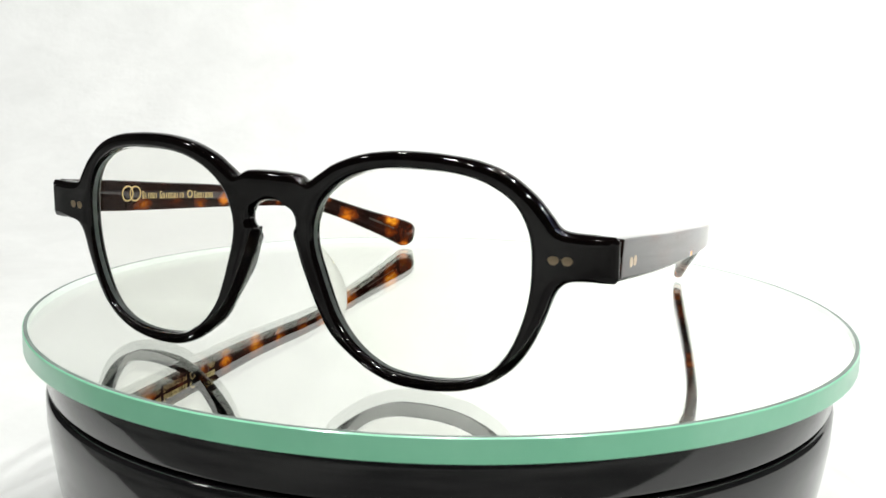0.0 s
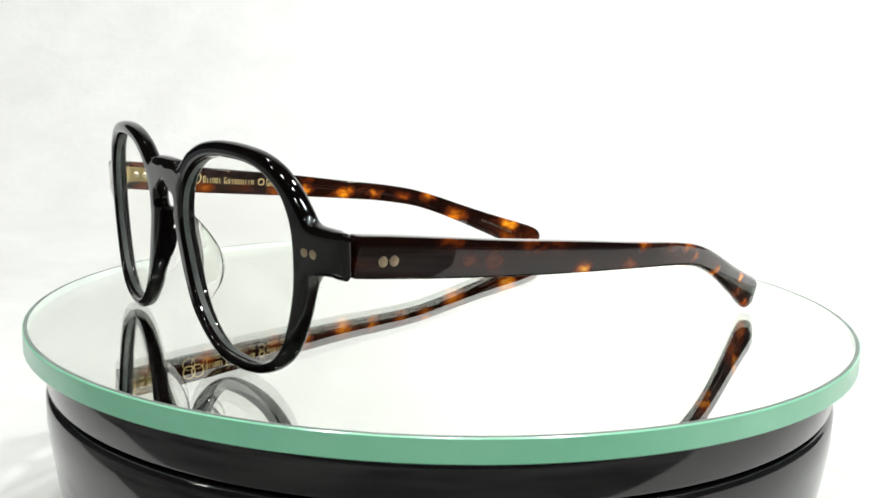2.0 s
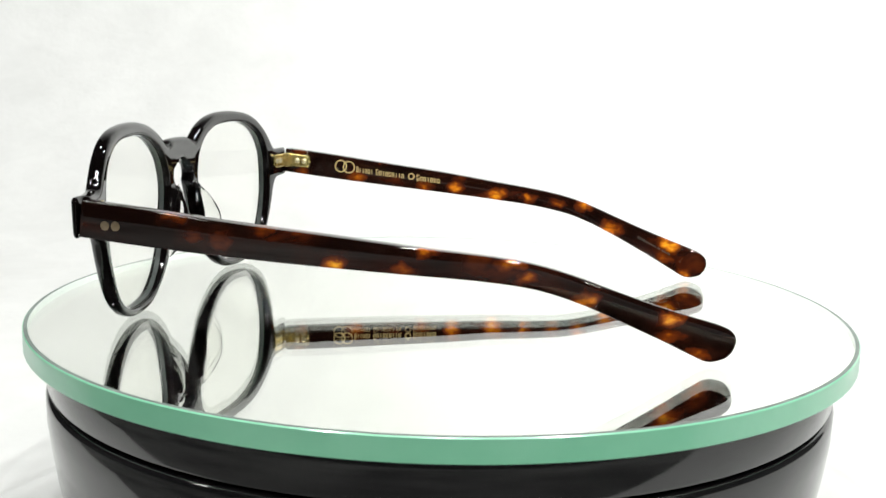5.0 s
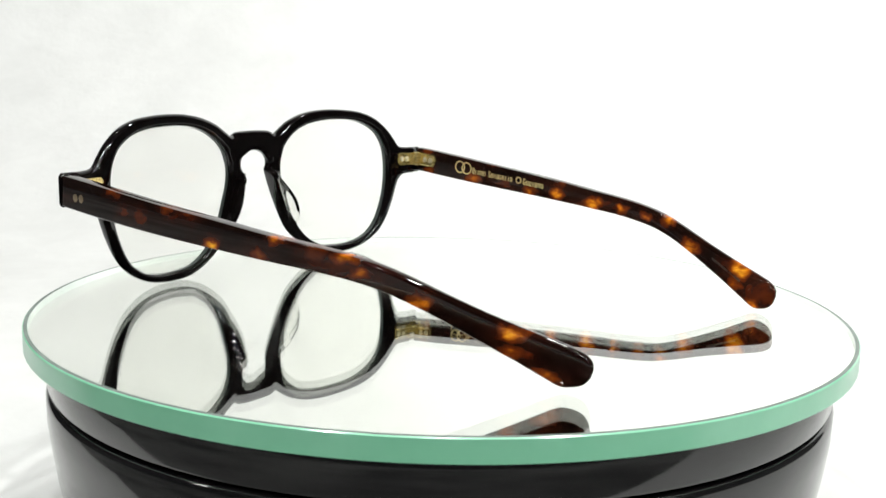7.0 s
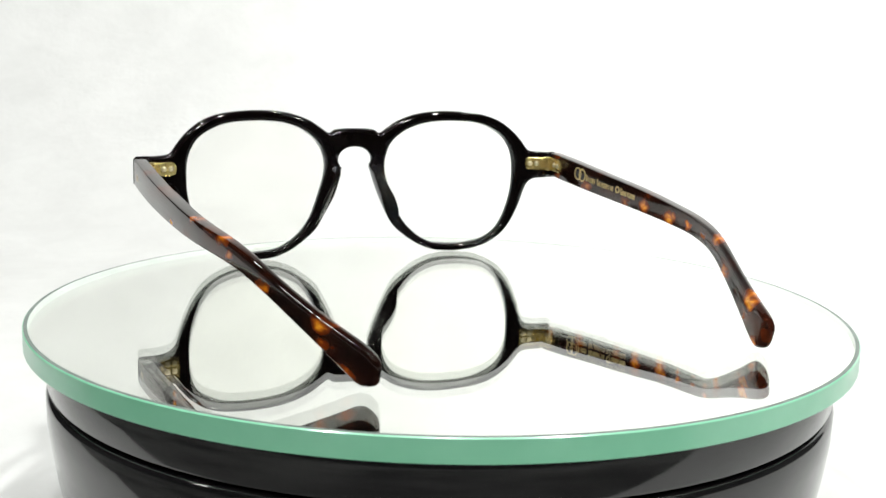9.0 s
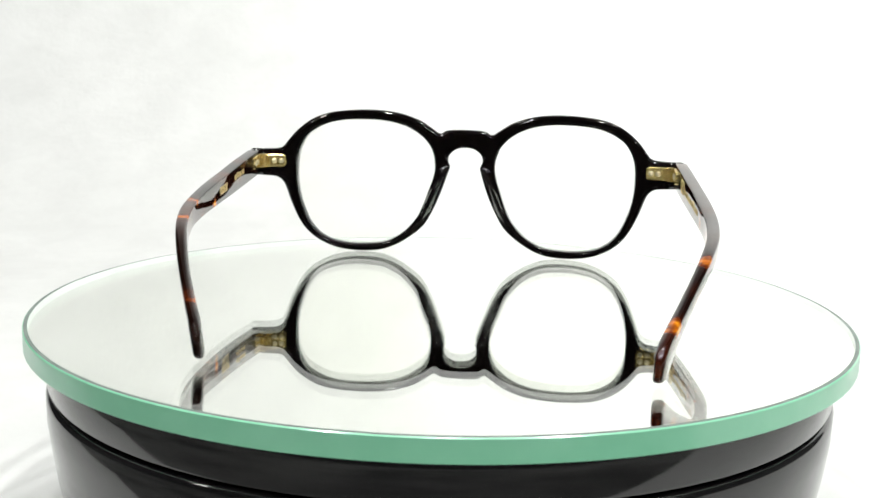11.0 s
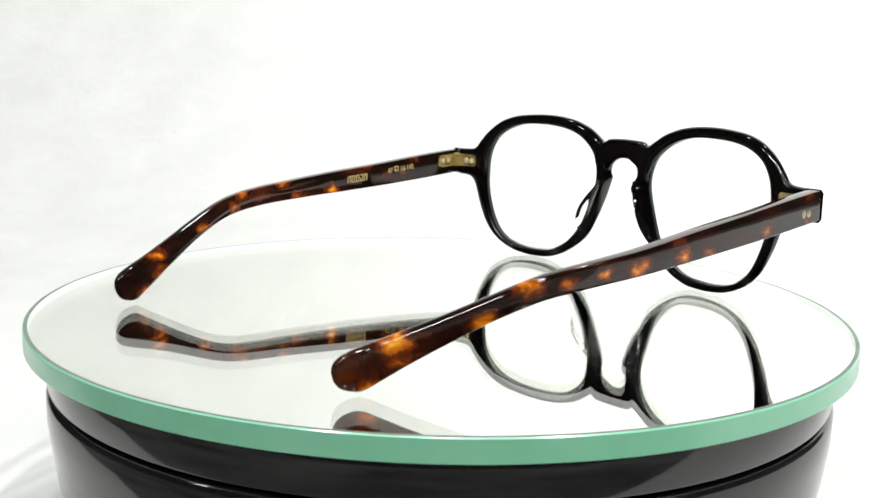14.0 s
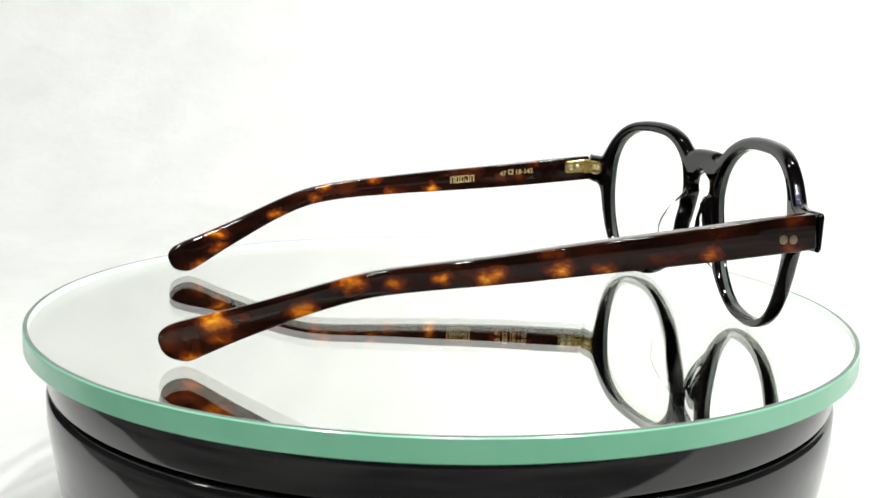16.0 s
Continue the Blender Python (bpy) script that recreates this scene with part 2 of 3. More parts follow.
# Unseen table, its mottled grey set by what the base and front mirror.
slab("table_top", (-1.2, -0.75, TABLE - 0.05), (1.2, 0.3, TABLE - 0.005), GREY, "unseen grey table top that tones the reflections")
slab("wall_north", (-1.25, 0.725, -0.8), (1.25, 0.765, 1.3), DARK, "unseen dark wall behind the backdrop")
slab("floor", (-1.25, -1.3, -0.84), (1.25, 0.72, -0.8), DARK, "unseen dark floor that closes the room")
slab("ceiling", (-1.25, -1.36, 1.31), (1.25, 0.75, 1.35), DARK, "unseen dark ceiling that closes the room")

# ---- turntable ----
AXIS_STEPS = 192


def turntable():
    root = tagged(new("turntable"), "glossy black round display turntable under a glass plate", "turntable")
    bm = lathe(bmesh.new(), [(a * MM, z * MM) for a, z in ((0, -5.2), (94.0, -5.2), (94.7, -5.5), (95.0, -6.2), (95.2, -13.6), (94.9, -14.2), (94.2, -14.5), (92.5, -14.5), (0, -14.5))], AXIS_STEPS)
    part("platter", bm, LACQUER, root, "glossy black plastic platter ring")
    bm = lathe(bmesh.new(), [(a * MM, z * MM) for a, z in ((0, -14.55), (92.4, -14.55), (92.4, -15.1), (94.4, -15.1), (95.2, -15.5), (95.6, -16.3), (95.5, -22), (94.8, -28), (93.6, -36), (91.8, -46), (89.5, -56), (88.5, -58.5), (86, -59.2), (0, -59.2))], AXIS_STEPS)
    part("base", bm, LACQUER, root, "glossy black housing that narrows downward")
    for k in range(4):
        a = math.pi / 4 + k * math.pi / 2
        bm = lathe(bmesh.new(), [(0, -59 * MM), (7 * MM, -59 * MM), (7 * MM, -61.5 * MM), (6.5 * MM, TABLE), (0, TABLE)], 24, (0.072 * math.cos(a), 0.072 * math.sin(a)))
        part("rubber_foot", bm, LACQUER, root, "black rubber foot")
    return root


def glass_plate():
    """Round mirror: clear glass, silvered below, with a ground green edge, a little off the axis."""
    root = tagged(new("glass_plate"), "round mirrored glass plate with green ground edge", "glass plate")
    c = (0.0, 0.0)
    bm = lathe(bmesh.new(), [(a * MM, z * MM) for a, z in ((0, 0), (98.9, 0), (98.9, -4.8), (0, -4.8))], AXIS_STEPS, c, [0, 2, 1])
    disc_pane = part("mirror_disc", bm, [GLASS, SILVER, PALE], root, "clear mirror with silvered back", sharp=0.3)
    disc_pane.visible_shadow = False
    bm = lathe(bmesh.new(), [(a * MM, z * MM) for a, z in ((98.93, -0.03), (99.75, -0.03), (100.0, -0.28), (100.0, -4.6), (99.8, -4.8), (98.93, -4.8), (98.93, -0.03))], AXIS_STEPS, c, [1, 0, 0, 0, 0, 0])
    part("ground_edge", bm, [EDGE, SEAM], root, "green ground glass edge with a grey seamed rim", sharp=0.3)
    return root


turntable()
plate = glass_plate()

# ---- eyeglasses: x to the wearer's left, y back along the temples, z up, on the glass at z = 0 ----
eyeglasses = tagged(new("eyeglasses"), "black acetate eyeglasses with brown tortoiseshell temples, open", "eyeglasses")
THICK = 3.6


def bend(x):
    """Depth of the front's middle at x, in millimetres: the front is slightly curved."""
    return 0.0018 * x * x - 1.8


def tilt(z):
    """The front leans: its foot stands further back than its top."""
    return 0.045 * (38.0 - z)


INNER = [(52.49, 24.80), (52.19, 29.94), (50.90, 33.79), (48.44, 37.05), (43.91, 39.72), (38.58, 41.10), (31.58, 41.50), (26.06, 41.30), (21.33, 40.51), (16.69, 38.73), (12.75, 35.86), (10.28, 32.31), (9.40, 28.06), (9.79, 24.30), (11.07, 20.25), (12.85, 15.22), (14.53, 11.56), (17.38, 7.81), (20.74, 5.04), (25.17, 2.96), (30.89, 2.27), (36.12, 2.37), (41.14, 3.36), (45.19, 5.43), (48.34, 8.99), (50.71, 14.33), (52.09, 19.66)]
OUTER_TOP = [(0.00, 39.05), (3.60, 38.95), (5.80, 38.75), (6.90, 38.30), (7.70, 37.75), (8.70, 37.85), (10.20, 38.85), (11.50, 39.72), (14.40, 41.50), (19.60, 43.37), (25.38, 44.31), (31.16, 44.51), (36.93, 44.21), (42.72, 43.37), (47.92, 41.40), (52.35, 38.04), (55.25, 34.68), (56.78, 32.70), (58.52, 32.01), (61.51, 31.81)]
OUTER_END = [(66.4, 31.75), (67.2, 31.0), (67.3, 24.3), (66.6, 23.5)]
OUTER_LOW = [(61.98, 23.37), (59.10, 23.12), (57.37, 22.23), (56.01, 20.25), (54.09, 14.92), (51.49, 9.48), (48.40, 5.53), (44.35, 2.67), (39.63, 0.84), (34.52, 0.05), (30.19, 0.00), (25.96, 0.44), (21.14, 2.17), (16.33, 5.24), (12.47, 8.79), (9.67, 13.73), (7.00, 20.06), (5.30, 25.19), (4.75, 27.47), (5.35, 28.95), (5.10, 30.73), (3.90, 32.21), (2.20, 33.10), (0.00, 33.39)]


def nose_depth(p):
    """The rear of the rim stands out beside the nose."""
    across = min(1.0, max(0.0, (9.0 + 0.36 * max(0.0, 24.0 - p.y) - p.x) / 3.4))
    along = min(1.0, max(0.0, (28.0 - p.y) / 3.0)) * min(1.0, max(0.0, (p.y - 10.5) / 9.0))
    return 2.4 * across * along * along * (3 - 2 * along)


def depth_at(p, v):
    """Depth of a point of the front that lies v behind its middle; the end piece is cut straight behind for the temple."""
    y = bend(p.x) + tilt(p.y) + v + (nose_depth(p) if v > 0 else 0.0)
    if p.x > 62.6:
        cut = 6.3 + 1.4 * min(1.0, max(0.0, (65.0 - p.x) / 2.4)) ** 2
        front_y = bend(p.x) + tilt(p.y) - THICK / 2
        whole = THICK
        room = min(whole, max(1.2, cut - front_y))
        y = front_y + (y - front_y) * room / whole
    return y


def front():
    """One half as a ring between the lens opening and the outline, mirrored and welded at the bridge."""
    inner = resample(smooth_closed(INNER, 8), 400)
    top = smooth_closed(OUTER_TOP, 6, False)
    low = smooth_closed(OUTER_LOW, 6, False)
    end = [Vector(p) for p in OUTER_END]
    outer = resample(top + end + low, 420, False)
    c = Vector((31.5, 22.0))
    n = len(inner)
    area = sum(inner[i].x * inner[(i + 1) % n].y - inner[(i + 1) % n].x * inner[i].y for i in range(n))
    if area > 0:
        inner.reverse()  # clockwise, as the outline runs

    def away(p):
        return math.atan2(p.y - c.y, p.x - c.x)

    start = min(range(n), key=lambda i: abs((away(inner[i]) - math.atan2(17.0, -31.5) + math.pi) % (2 * math.pi) - math.pi))
    inner = inner[start:] + inner[:start]
    def fall(p, a0):
        return (a0 - away(p)) % (2 * math.pi)
    a0 = away(inner[0])
    fi = [fall(p, a0) for p in inner]
    fi[0] = 0.0
    fo, last = [], 0.0
    for k, p in enumerate(outer):
        v = fall(p, a0 + 1e-4)
        if v > 6.0 and k < 40:
            v = 0.0
        last = max(last, min(v, 6.13)) if k else 0.0
        fo.append(last)
    # spread the stretches where the outline runs straight away from the lens
    fo = np.array(fo) * 0.97 + np.linspace(0, 6.13, len(fo)) * 0.03
    xs, zs = [p.x for p in inner], [p.y for p in inner]
    match = [Vector((float(np.interp(v, fi, xs)), float(np.interp(v, fi, zs)))) for v in fo]

    def normals(pts, sign):
        out = []
        for i in range(len(pts)):
            d = pts[min(i + 1, len(pts) - 1)] - pts[max(i - 1, 0)]
            out.append(Vector((d.y, -d.x)).normalized() * sign)
        return out

    no, ni = normals(outer, 1), normals(match, -1)
    ro, ri, h = 1.45, 0.75, THICK / 2
    rings = []
    bm = bmesh.new()
    for o, i, a, b in zip(outer, match, no, ni):
        at = []
        if o.x < 0.01:
            a = Vector((0, a.y)).normalized()
        for u, v in ((0, h - ro), (0.076, h - 0.617 * ro), (0.293, h - 0.293 * ro), (0.617, h - 0.076 * ro), (1, h)):
            at.append((o + a * ro * u, -v))
        f0, f1 = o + a * ro, i + b * ri
        at += [(f0.lerp(f1, k / 4), -h) for k in (1, 2, 3)]
        for u, v in ((1, h), (0.617, h - 0.076 * ri), (0.293, h - 0.293 * ri), (0.076, h - 0.617 * ri), (0, h - ri)):
            at.append((i + b * ri * u, -v))
        whole = at + [(p, -v) for p, v in reversed(at)]
        rings.append([bm.verts.new((p.x * MM, depth_at(p, v) * MM, p.y * MM)) for p, v in whole])
    m = len(rings[0])
    for r, q in zip(rings, rings[1:]):
        for k in range(m):
            bm.faces.new((r[k], r[(k + 1) % m], q[(k + 1) % m], q[k]))
    # close the wedge between the bridge's lower and upper end on the lens side
    r, q, steps, k0 = rings[-1], rings[0], 7, 4
    rows = [r]
    for i in range(1, steps):
        row = {}
        for k in range(k0, m - k0):
            at = r[k].co.lerp(q[k].co, i / steps)
            depth = r[k].co.y / MM - bend(r[k].co.x / MM) - tilt(r[k].co.z / MM)
            row[k] = bm.verts.new((at.x, (bend(at.x / MM) + tilt(at.z / MM) + depth) * MM, at.z))
        rows.append(row)
    rows.append(q)
    for a, b in zip(rows, rows[1:]):
        for k in range(k0, m - k0 - 1):
            bm.faces.new((a[k], a[k + 1], b[k + 1], b[k]))
    for v in bm.verts:
        if v.co.x < 0.02 * MM:
            v.co.x = 0
    made = bmesh.ops.duplicate(bm, geom=bm.verts[:] + bm.edges[:] + bm.faces[:])["geom"]
    for v in made:
        if isinstance(v, bmesh.types.BMVert):
            v.co.x = -v.co.x
    bmesh.ops.remove_doubles(bm, verts=bm.verts[:], dist=0.02 * MM)
    inside = [f for f in bm.faces if all(abs(v.co.x) < 1e-6 for v in f.verts)]
    bmesh.ops.delete(bm, geom=inside, context="FACES")
    return part("front_frame", bm, BLACK, eyeglasses, "glossy black acetate front", sharp=0.6)


front()


def lens(side):
    edge = resample(smooth_closed(INNER, 6), 96)
    c = Vector((31.5, 22.0))
    bm = bmesh.new()
    sheets = []
    for back in (0, 1):
        rings = []
        for f in (0.99, 0.8, 0.6, 0.4, 0.2):
            ring = []
            for p in edge:
                q = c + (p - c) * f
                d = (q - c).length
                y = bend(31.5) + 0.113 * (q.x - 31.5) + tilt(q.y) + 0.0012 * d * d - 0.8 + back * 1.2
                ring.append(bm.verts.new((side * q.x * MM, y * MM, q.y * MM)))
            rings.append(ring)
        mid = bm.verts.new((side * c.x * MM, (bend(31.5) + tilt(c.y) - 0.8 + back * 1.2) * MM, c.y * MM))
        for a, b in zip(rings, rings[1:]):
            for k in range(96):
                bm.faces.new((a[k], a[(k + 1) % 96], b[(k + 1) % 96], b[k]))
        for k in range(96):
            bm.faces.new((rings[-1][k], rings[-1][(k + 1) % 96], mid))
        sheets.append(rings[0])
    for k in range(96):
        bm.faces.new((sheets[0][k], sheets[0][(k + 1) % 96], sheets[1][(k + 1) % 96], sheets[1][k])).material_index = 1
    ob = part("lens", bm, [LENS, GROUND], eyeglasses, "clear demo lens with a dull ground edge")
    ob.visible_shadow = False
    return ob


def nose_pad(side):
    """Clear acetate pad on the rear of the nose rim: a D-shaped plate that flares back."""
    bm = bmesh.new()
    n = 17
    rings = []
    for k in range(n):
        t = k / (n - 1)
        z = 27.4 - 17.4 * t
        x0 = 5.5 + 5.3 * t + 2.3 * t * t
        reach = 4.9 * math.sin(math.pi * (0.02 + 0.96 * t ** 1.15)) ** 0.8
        ring = []
        for u, w in ((0, 0.9), (0.5, 0.8), (0.85, 0.6), (1.0, 0.0), (0.85, -0.6), (0.5, -0.8), (0, -0.9)):
            y = 0.4 + tilt(z) * 0.8 + reach * u
            x = x0 + 0.38 * reach * u + w * min(1.0, 0.2 + 4 * (1 - t))
            ring.append(bm.verts.new((side * x * MM, y * MM, z * MM)))
        rings.append(ring)
    for a, b in zip(rings, rings[1:]):
        for k in range(6):
            bm.faces.new((a[k], a[k + 1], b[k + 1], b[k]))
        bm.faces.new((a[6], a[0], b[0], b[6]))
    bm.faces.new(rings[0])
    bm.faces.new(rings[-1])
    ob = part("nose_pad", bm, PAD, eyeglasses, "clear acetate nose pad")
    ob.visible_shadow = False
    return ob


# stations along a temple: y, z of the middle, half height, half thickness, dip of its direction in degrees
STATIONS = [(6.9, 28.3, 3.35, 1.45, 5.5), (7.04, 28.29, 3.57, 1.64, 5.5), (7.4, 28.25, 3.68, 1.72, 5.5), (8.6, 28.14, 3.7, 1.74, 5.5), (15, 27.55, 3.72, 1.75, 5.5), (25, 26.6, 3.65, 1.75, 5.5),
            (40, 25.2, 3.4, 1.75, 5.3), (57, 23.75, 3.12, 1.7, 5.0), (74, 22.25, 2.7, 1.6, 5.0), (84, 21.4, 2.55, 1.52, 6.5), (92, 20.4, 2.5, 1.46, 10), (98, 19.2, 2.45, 1.4, 15),
            (104, 17.25, 2.45, 1.36, 20), (111, 14.35, 2.6, 1.32, 24), (118, 11.2, 2.95, 1.32, 24), (125, 8.1, 3.45, 1.36, 23), (130, 5.9, 3.95, 1.4, 21), (133.2, 4.55, 4.15, 1.34, 19),
            (135.4, 4.1, 3.55, 1.18, 18), (136.9, 3.8, 2.5, 0.85, 18), (137.6, 3.7, 1.1, 0.4, 18)]
# distance of a temple's middle from the plane of symmetry along y; the wearer's left one bends in more
MIDDLE = {1: ((0, 65.6), (10, 65.5), (26, 65.3), (57, 64.0), (76, 62.6), (90, 60.3), (105, 55.6), (122, 48.0), (133, 42.7), (140, 39.4)),
          -1: ((0, 65.6), (16, 65.8), (57, 66.3), (78, 65.9), (96, 62.6), (109, 57.6), (127, 51.0), (133, 48.8), (140, 46.5))}


def temple_mid(y, side):
    rows = MIDDLE[side]
    return sum(float(np.interp(y + d, [p[0] for p in rows], [p[1] for p in rows])) for d in (-10, -7.5, -5, -2.5, 0, 2.5, 5, 7.5, 10)) / 9


# how much higher each temple's middle runs
RISE = {1: ((5, -0.7), (40, -0.6), (70, -0.15), (100, 0.05), (118, 0.0), (130, 0.0)), -1: ((5, -0.25), (20, -0.4), (57, -0.75), (74, -1.2), (86, -1.45), (100, -1.55), (110, -1.1), (120, -0.6), (130, -0.1))}


def temple_rise(y, side):
    return sum(float(np.interp(y + d, [p[0] for p in RISE[side]], [p[1] for p in RISE[side]])) for d in (-9, -6, -3, 0, 3, 6, 9)) / 7


def face_half(y):
    """Half thickness of a temple at y."""
    return float(np.interp(y, [p[0] for p in STATIONS], [p[3] for p in STATIONS]))


def temple(side, mat):
    bm = bmesh.new()
    st = smooth_closed([Vector(s[:3]) for s in STATIONS], 5, False)
    ex = smooth_closed([Vector((s[3], s[4], 0)) for s in STATIONS], 5, False)
    rings = []
    for a, e in zip(st, ex):
        y, z, h, w, dip = a.x, a.y + temple_rise(a.x, side), a.z, e.x, radians(e.y)
        up = Vector((0, math.sin(dip), math.cos(dip)))
        mx = temple_mid(y, side)
        ring = []
        r = min(0.42 + 0.9 * min(1.0, max(0.0, (y - 78) / 45)), w * 0.9, h * 0.9)
        for sx, sz, a0 in ((1, 1, 0), (-1, 1, 90), (-1, -1, 180), (1, -1, 270)):
            for k in range(5):
                b = radians(a0 + k * 22.5)
                px, pz = sx * (w - r) + r * math.cos(b), sz * (h - r) + r * math.sin(b)
                v = Vector((mx + px, y, z)) + up * pz
                ring.append(bm.verts.new((side * v.x * MM, v.y * MM, v.z * MM)))
        rings.append(ring)
    for a, b in zip(rings, rings[1:]):
        for k in range(20):
            bm.faces.new((a[k], a[(k + 1) % 20], b[(k + 1) % 20], b[k]))
    bm.faces.new(rings[0])
    bm.faces.new(rings[-1])
    return part("temple", bm, mat, eyeglasses, "brown tortoiseshell acetate temple", sharp=0.9)


def disc(name, at, axis, radius, high, mat, parent, label=""):
    """A low domed rivet head."""
    bm = lathe(bmesh.new(), [(0, high), (radius * 0.45, high * 0.88), (radius * 0.8, high * 0.5), (radius, 0.0), (radius, -high * 2), (0, -high * 2)], 20)
    ob = part(name, bm, mat, parent, label)
    ob.matrix_local = Matrix.Translation(Vector(at) * MM) @ Vector(axis).to_track_quat("Z", "Y").to_matrix().to_4x4()
    return ob


def hinge_leaf(name, parent, at, along, facing, length, height, rivets):
    """A thin gold plate with rounded corners at one end, two domed rivets, and a raised root for the knuckles at its square end."""
    bm = bmesh.new()
    r = height / 2
    c = 1.25
    pts = [(0, -r)] + [(length - c + c * math.cos(a), -r + c + c * math.sin(a)) for a in [radians(-90 + 22.5 * k) for k in range(5)]]
    pts += [(length - c + c * math.cos(a), r - c + c * math.sin(a)) for a in [radians(22.5 * k) for k in range(5)]] + [(0, r)]
    lo = [bm.verts.new((x * MM, y * MM, -0.3 * MM)) for x, y in pts]
    mid = [bm.verts.new((x * MM, y * MM, 0.45 * MM)) for x, y in pts]
    hi = [bm.verts.new(((length / 2 + (x - length / 2) * 0.95) * MM, y * 0.9 * MM, 0.6 * MM)) for x, y in pts]
    n = len(pts)
    for a, b in ((lo, mid), (mid, hi)):
        for k in range(n):
            bm.faces.new((a[k], a[(k + 1) % n], b[(k + 1) % n], b[k]))
    bm.faces.new(hi)
    bm.faces.new(list(reversed(lo)))
    ob = part(name, bm, GOLD, parent, "polished gold hinge plate", sharp=0.4)
    x, z = Vector(along).normalized(), Vector(facing).normalized()
    y = z.cross(x).normalized()
    z = x.cross(y)
    ob.matrix_local = Matrix.Translation(Vector(at) * MM) @ Matrix((x, y, z)).transposed().to_4x4()
    for k in rivets:
        disc("rivet", (k, 0, 0.6), (0, 0, 1), 0.86 * MM, 0.42 * MM, BRIGHT, ob)
    # stepped root that carries the knuckles
    bm = bmesh.new()
    for x0, x1, w, top in ((-0.4, 1.5, r * 0.98, 1.15), (1.5, 2.3, r * 0.8, 0.85)):
        vs = [bm.verts.new((x * MM, y * MM, z * MM)) for z, q in ((0.2, 0.0), (top - 0.25, 0.0), (top, 0.22)) for x, y in ((x0 + q, -w + q), (x1 - q, -w + q), (x1 - q, w - q), (x0 + q, w - q))]
        for a in (0, 4):
            for k in range(4):
                bm.faces.new((vs[a + k], vs[a + (k + 1) % 4], vs[a + 4 + (k + 1) % 4], vs[a + 4 + k]))
        bm.faces.new(vs[8:12])
        bm.faces.new(vs[3::-1])
    part("knuckle_root", bm, GOLD, ob, sharp=0.3)
    return ob


def knuckles(parent, at, count, first):
    """Barrels of the hinge, one above the other."""
    for k in range(count):
        bm = lathe(bmesh.new(), [(0, 0.4 * MM), (1.0 * MM, 0.4 * MM), (1.2 * MM, 0.28 * MM), (1.2 * MM, -0.28 * MM), (1.0 * MM, -0.4 * MM), (0, -0.4 * MM)], 20)
        ob = part("knuckle", bm, GOLD, parent)
        ob.matrix_local = Matrix.Translation(Vector((at[0], at[1], at[2] + first - 0.86 * k)) * MM)


def bar(name, parent, side, y0, y1, z0, z1, mat, label="", rise=0.0):
    """A bar of foil on a temple's inner face; rise: by how much its far end lies lower."""
    bm = bmesh.new()
    vs = []
    for dx in (-0.05, 0.12):
        for y, dz in ((y0, 0.0), (y1, -rise)):
            for z in (z0, z1):
                x = temple_mid(y, side) - face_half(y) - dx
                vs.append(bm.verts.new((side * x * MM, y * MM, (z + dz) * MM)))
    for f in ((0, 1, 3, 2), (4, 5, 7, 6), (0, 1, 5, 4), (2, 3, 7, 6), (0, 2, 6, 4), (1, 3, 7, 5)):
        bm.faces.new([vs[k] for k in f])
    return part(name, bm, mat, parent, label, smooth=False)


for side in (1, -1):
    lens(side)
    nose_pad(side)
    t = temple(side, TORTOISE_LEFT if side > 0 else TORTOISE_RIGHT)
    # hinge: leaf on the front's rear face, leaf on the temple's inner face
    hinge_leaf("hinge_plate", eyeglasses, (side * 62.7, 7.38, 28.2), (-side, -0.2, 0), (0, 1, 0), 7.2, 3.9, (3.6, 5.7))
    hinge_leaf("hinge_plate", t, (side * 63.85, 7.2, 28.4), (0, 1, -0.095), (-side, 0, 0), 8.2, 3.9, (4.1, 6.3))
    knuckles(t, (side * 62.6, 8.2, 28.2), 5, 1.72)
    for x in (56.3, 58.7):
        disc("rivet", (side * x, bend(x) + tilt(27.2) - THICK / 2, 27.2), (side * 0.0036 * x, -1, 0), 0.98 * MM, 0.04 * MM, RIVET, eyeglasses, "pale metal rivet head")
    for y in (12.15, 14.35):
        disc("rivet", (side * (temple_mid(y, side) + face_half(y)), y, 26.5), (side, 0, 0), 0.98 * MM, 0.04 * MM, RIVET, t, "pale metal rivet head")


def ring_mark(parent, side, y, z, radius, mat):
    """A thin foil ring on a temple's inner face."""
    bm = bmesh.new()
    inner, outer = [], []
    for k in range(28):
        a = 2 * math.pi * k / 28
        for r, to in ((radius, outer), (radius - 0.34, inner)):
            yy, zz = y + r * math.cos(a), z + r * math.sin(a)
            to.append([bm.verts.new((side * (temple_mid(yy, side) - face_half(yy) - dx) * MM, yy * MM, zz * MM)) for dx in (-0.05, 0.14)])
    for k in range(28):
        q = (k + 1) % 28
        for a, b, c, d in ((outer[k][1], outer[q][1], inner[q][1], inner[k][1]), (outer[k][0], outer[q][0], outer[q][1], outer[k][1]), (inner[k][0], inner[q][0], inner[q][1], inner[k][1])):
            bm.faces.new((a, b, c, d))
    return part("logo_ring", bm, mat, parent, "gold foil ring of the maker's mark", smooth=False)


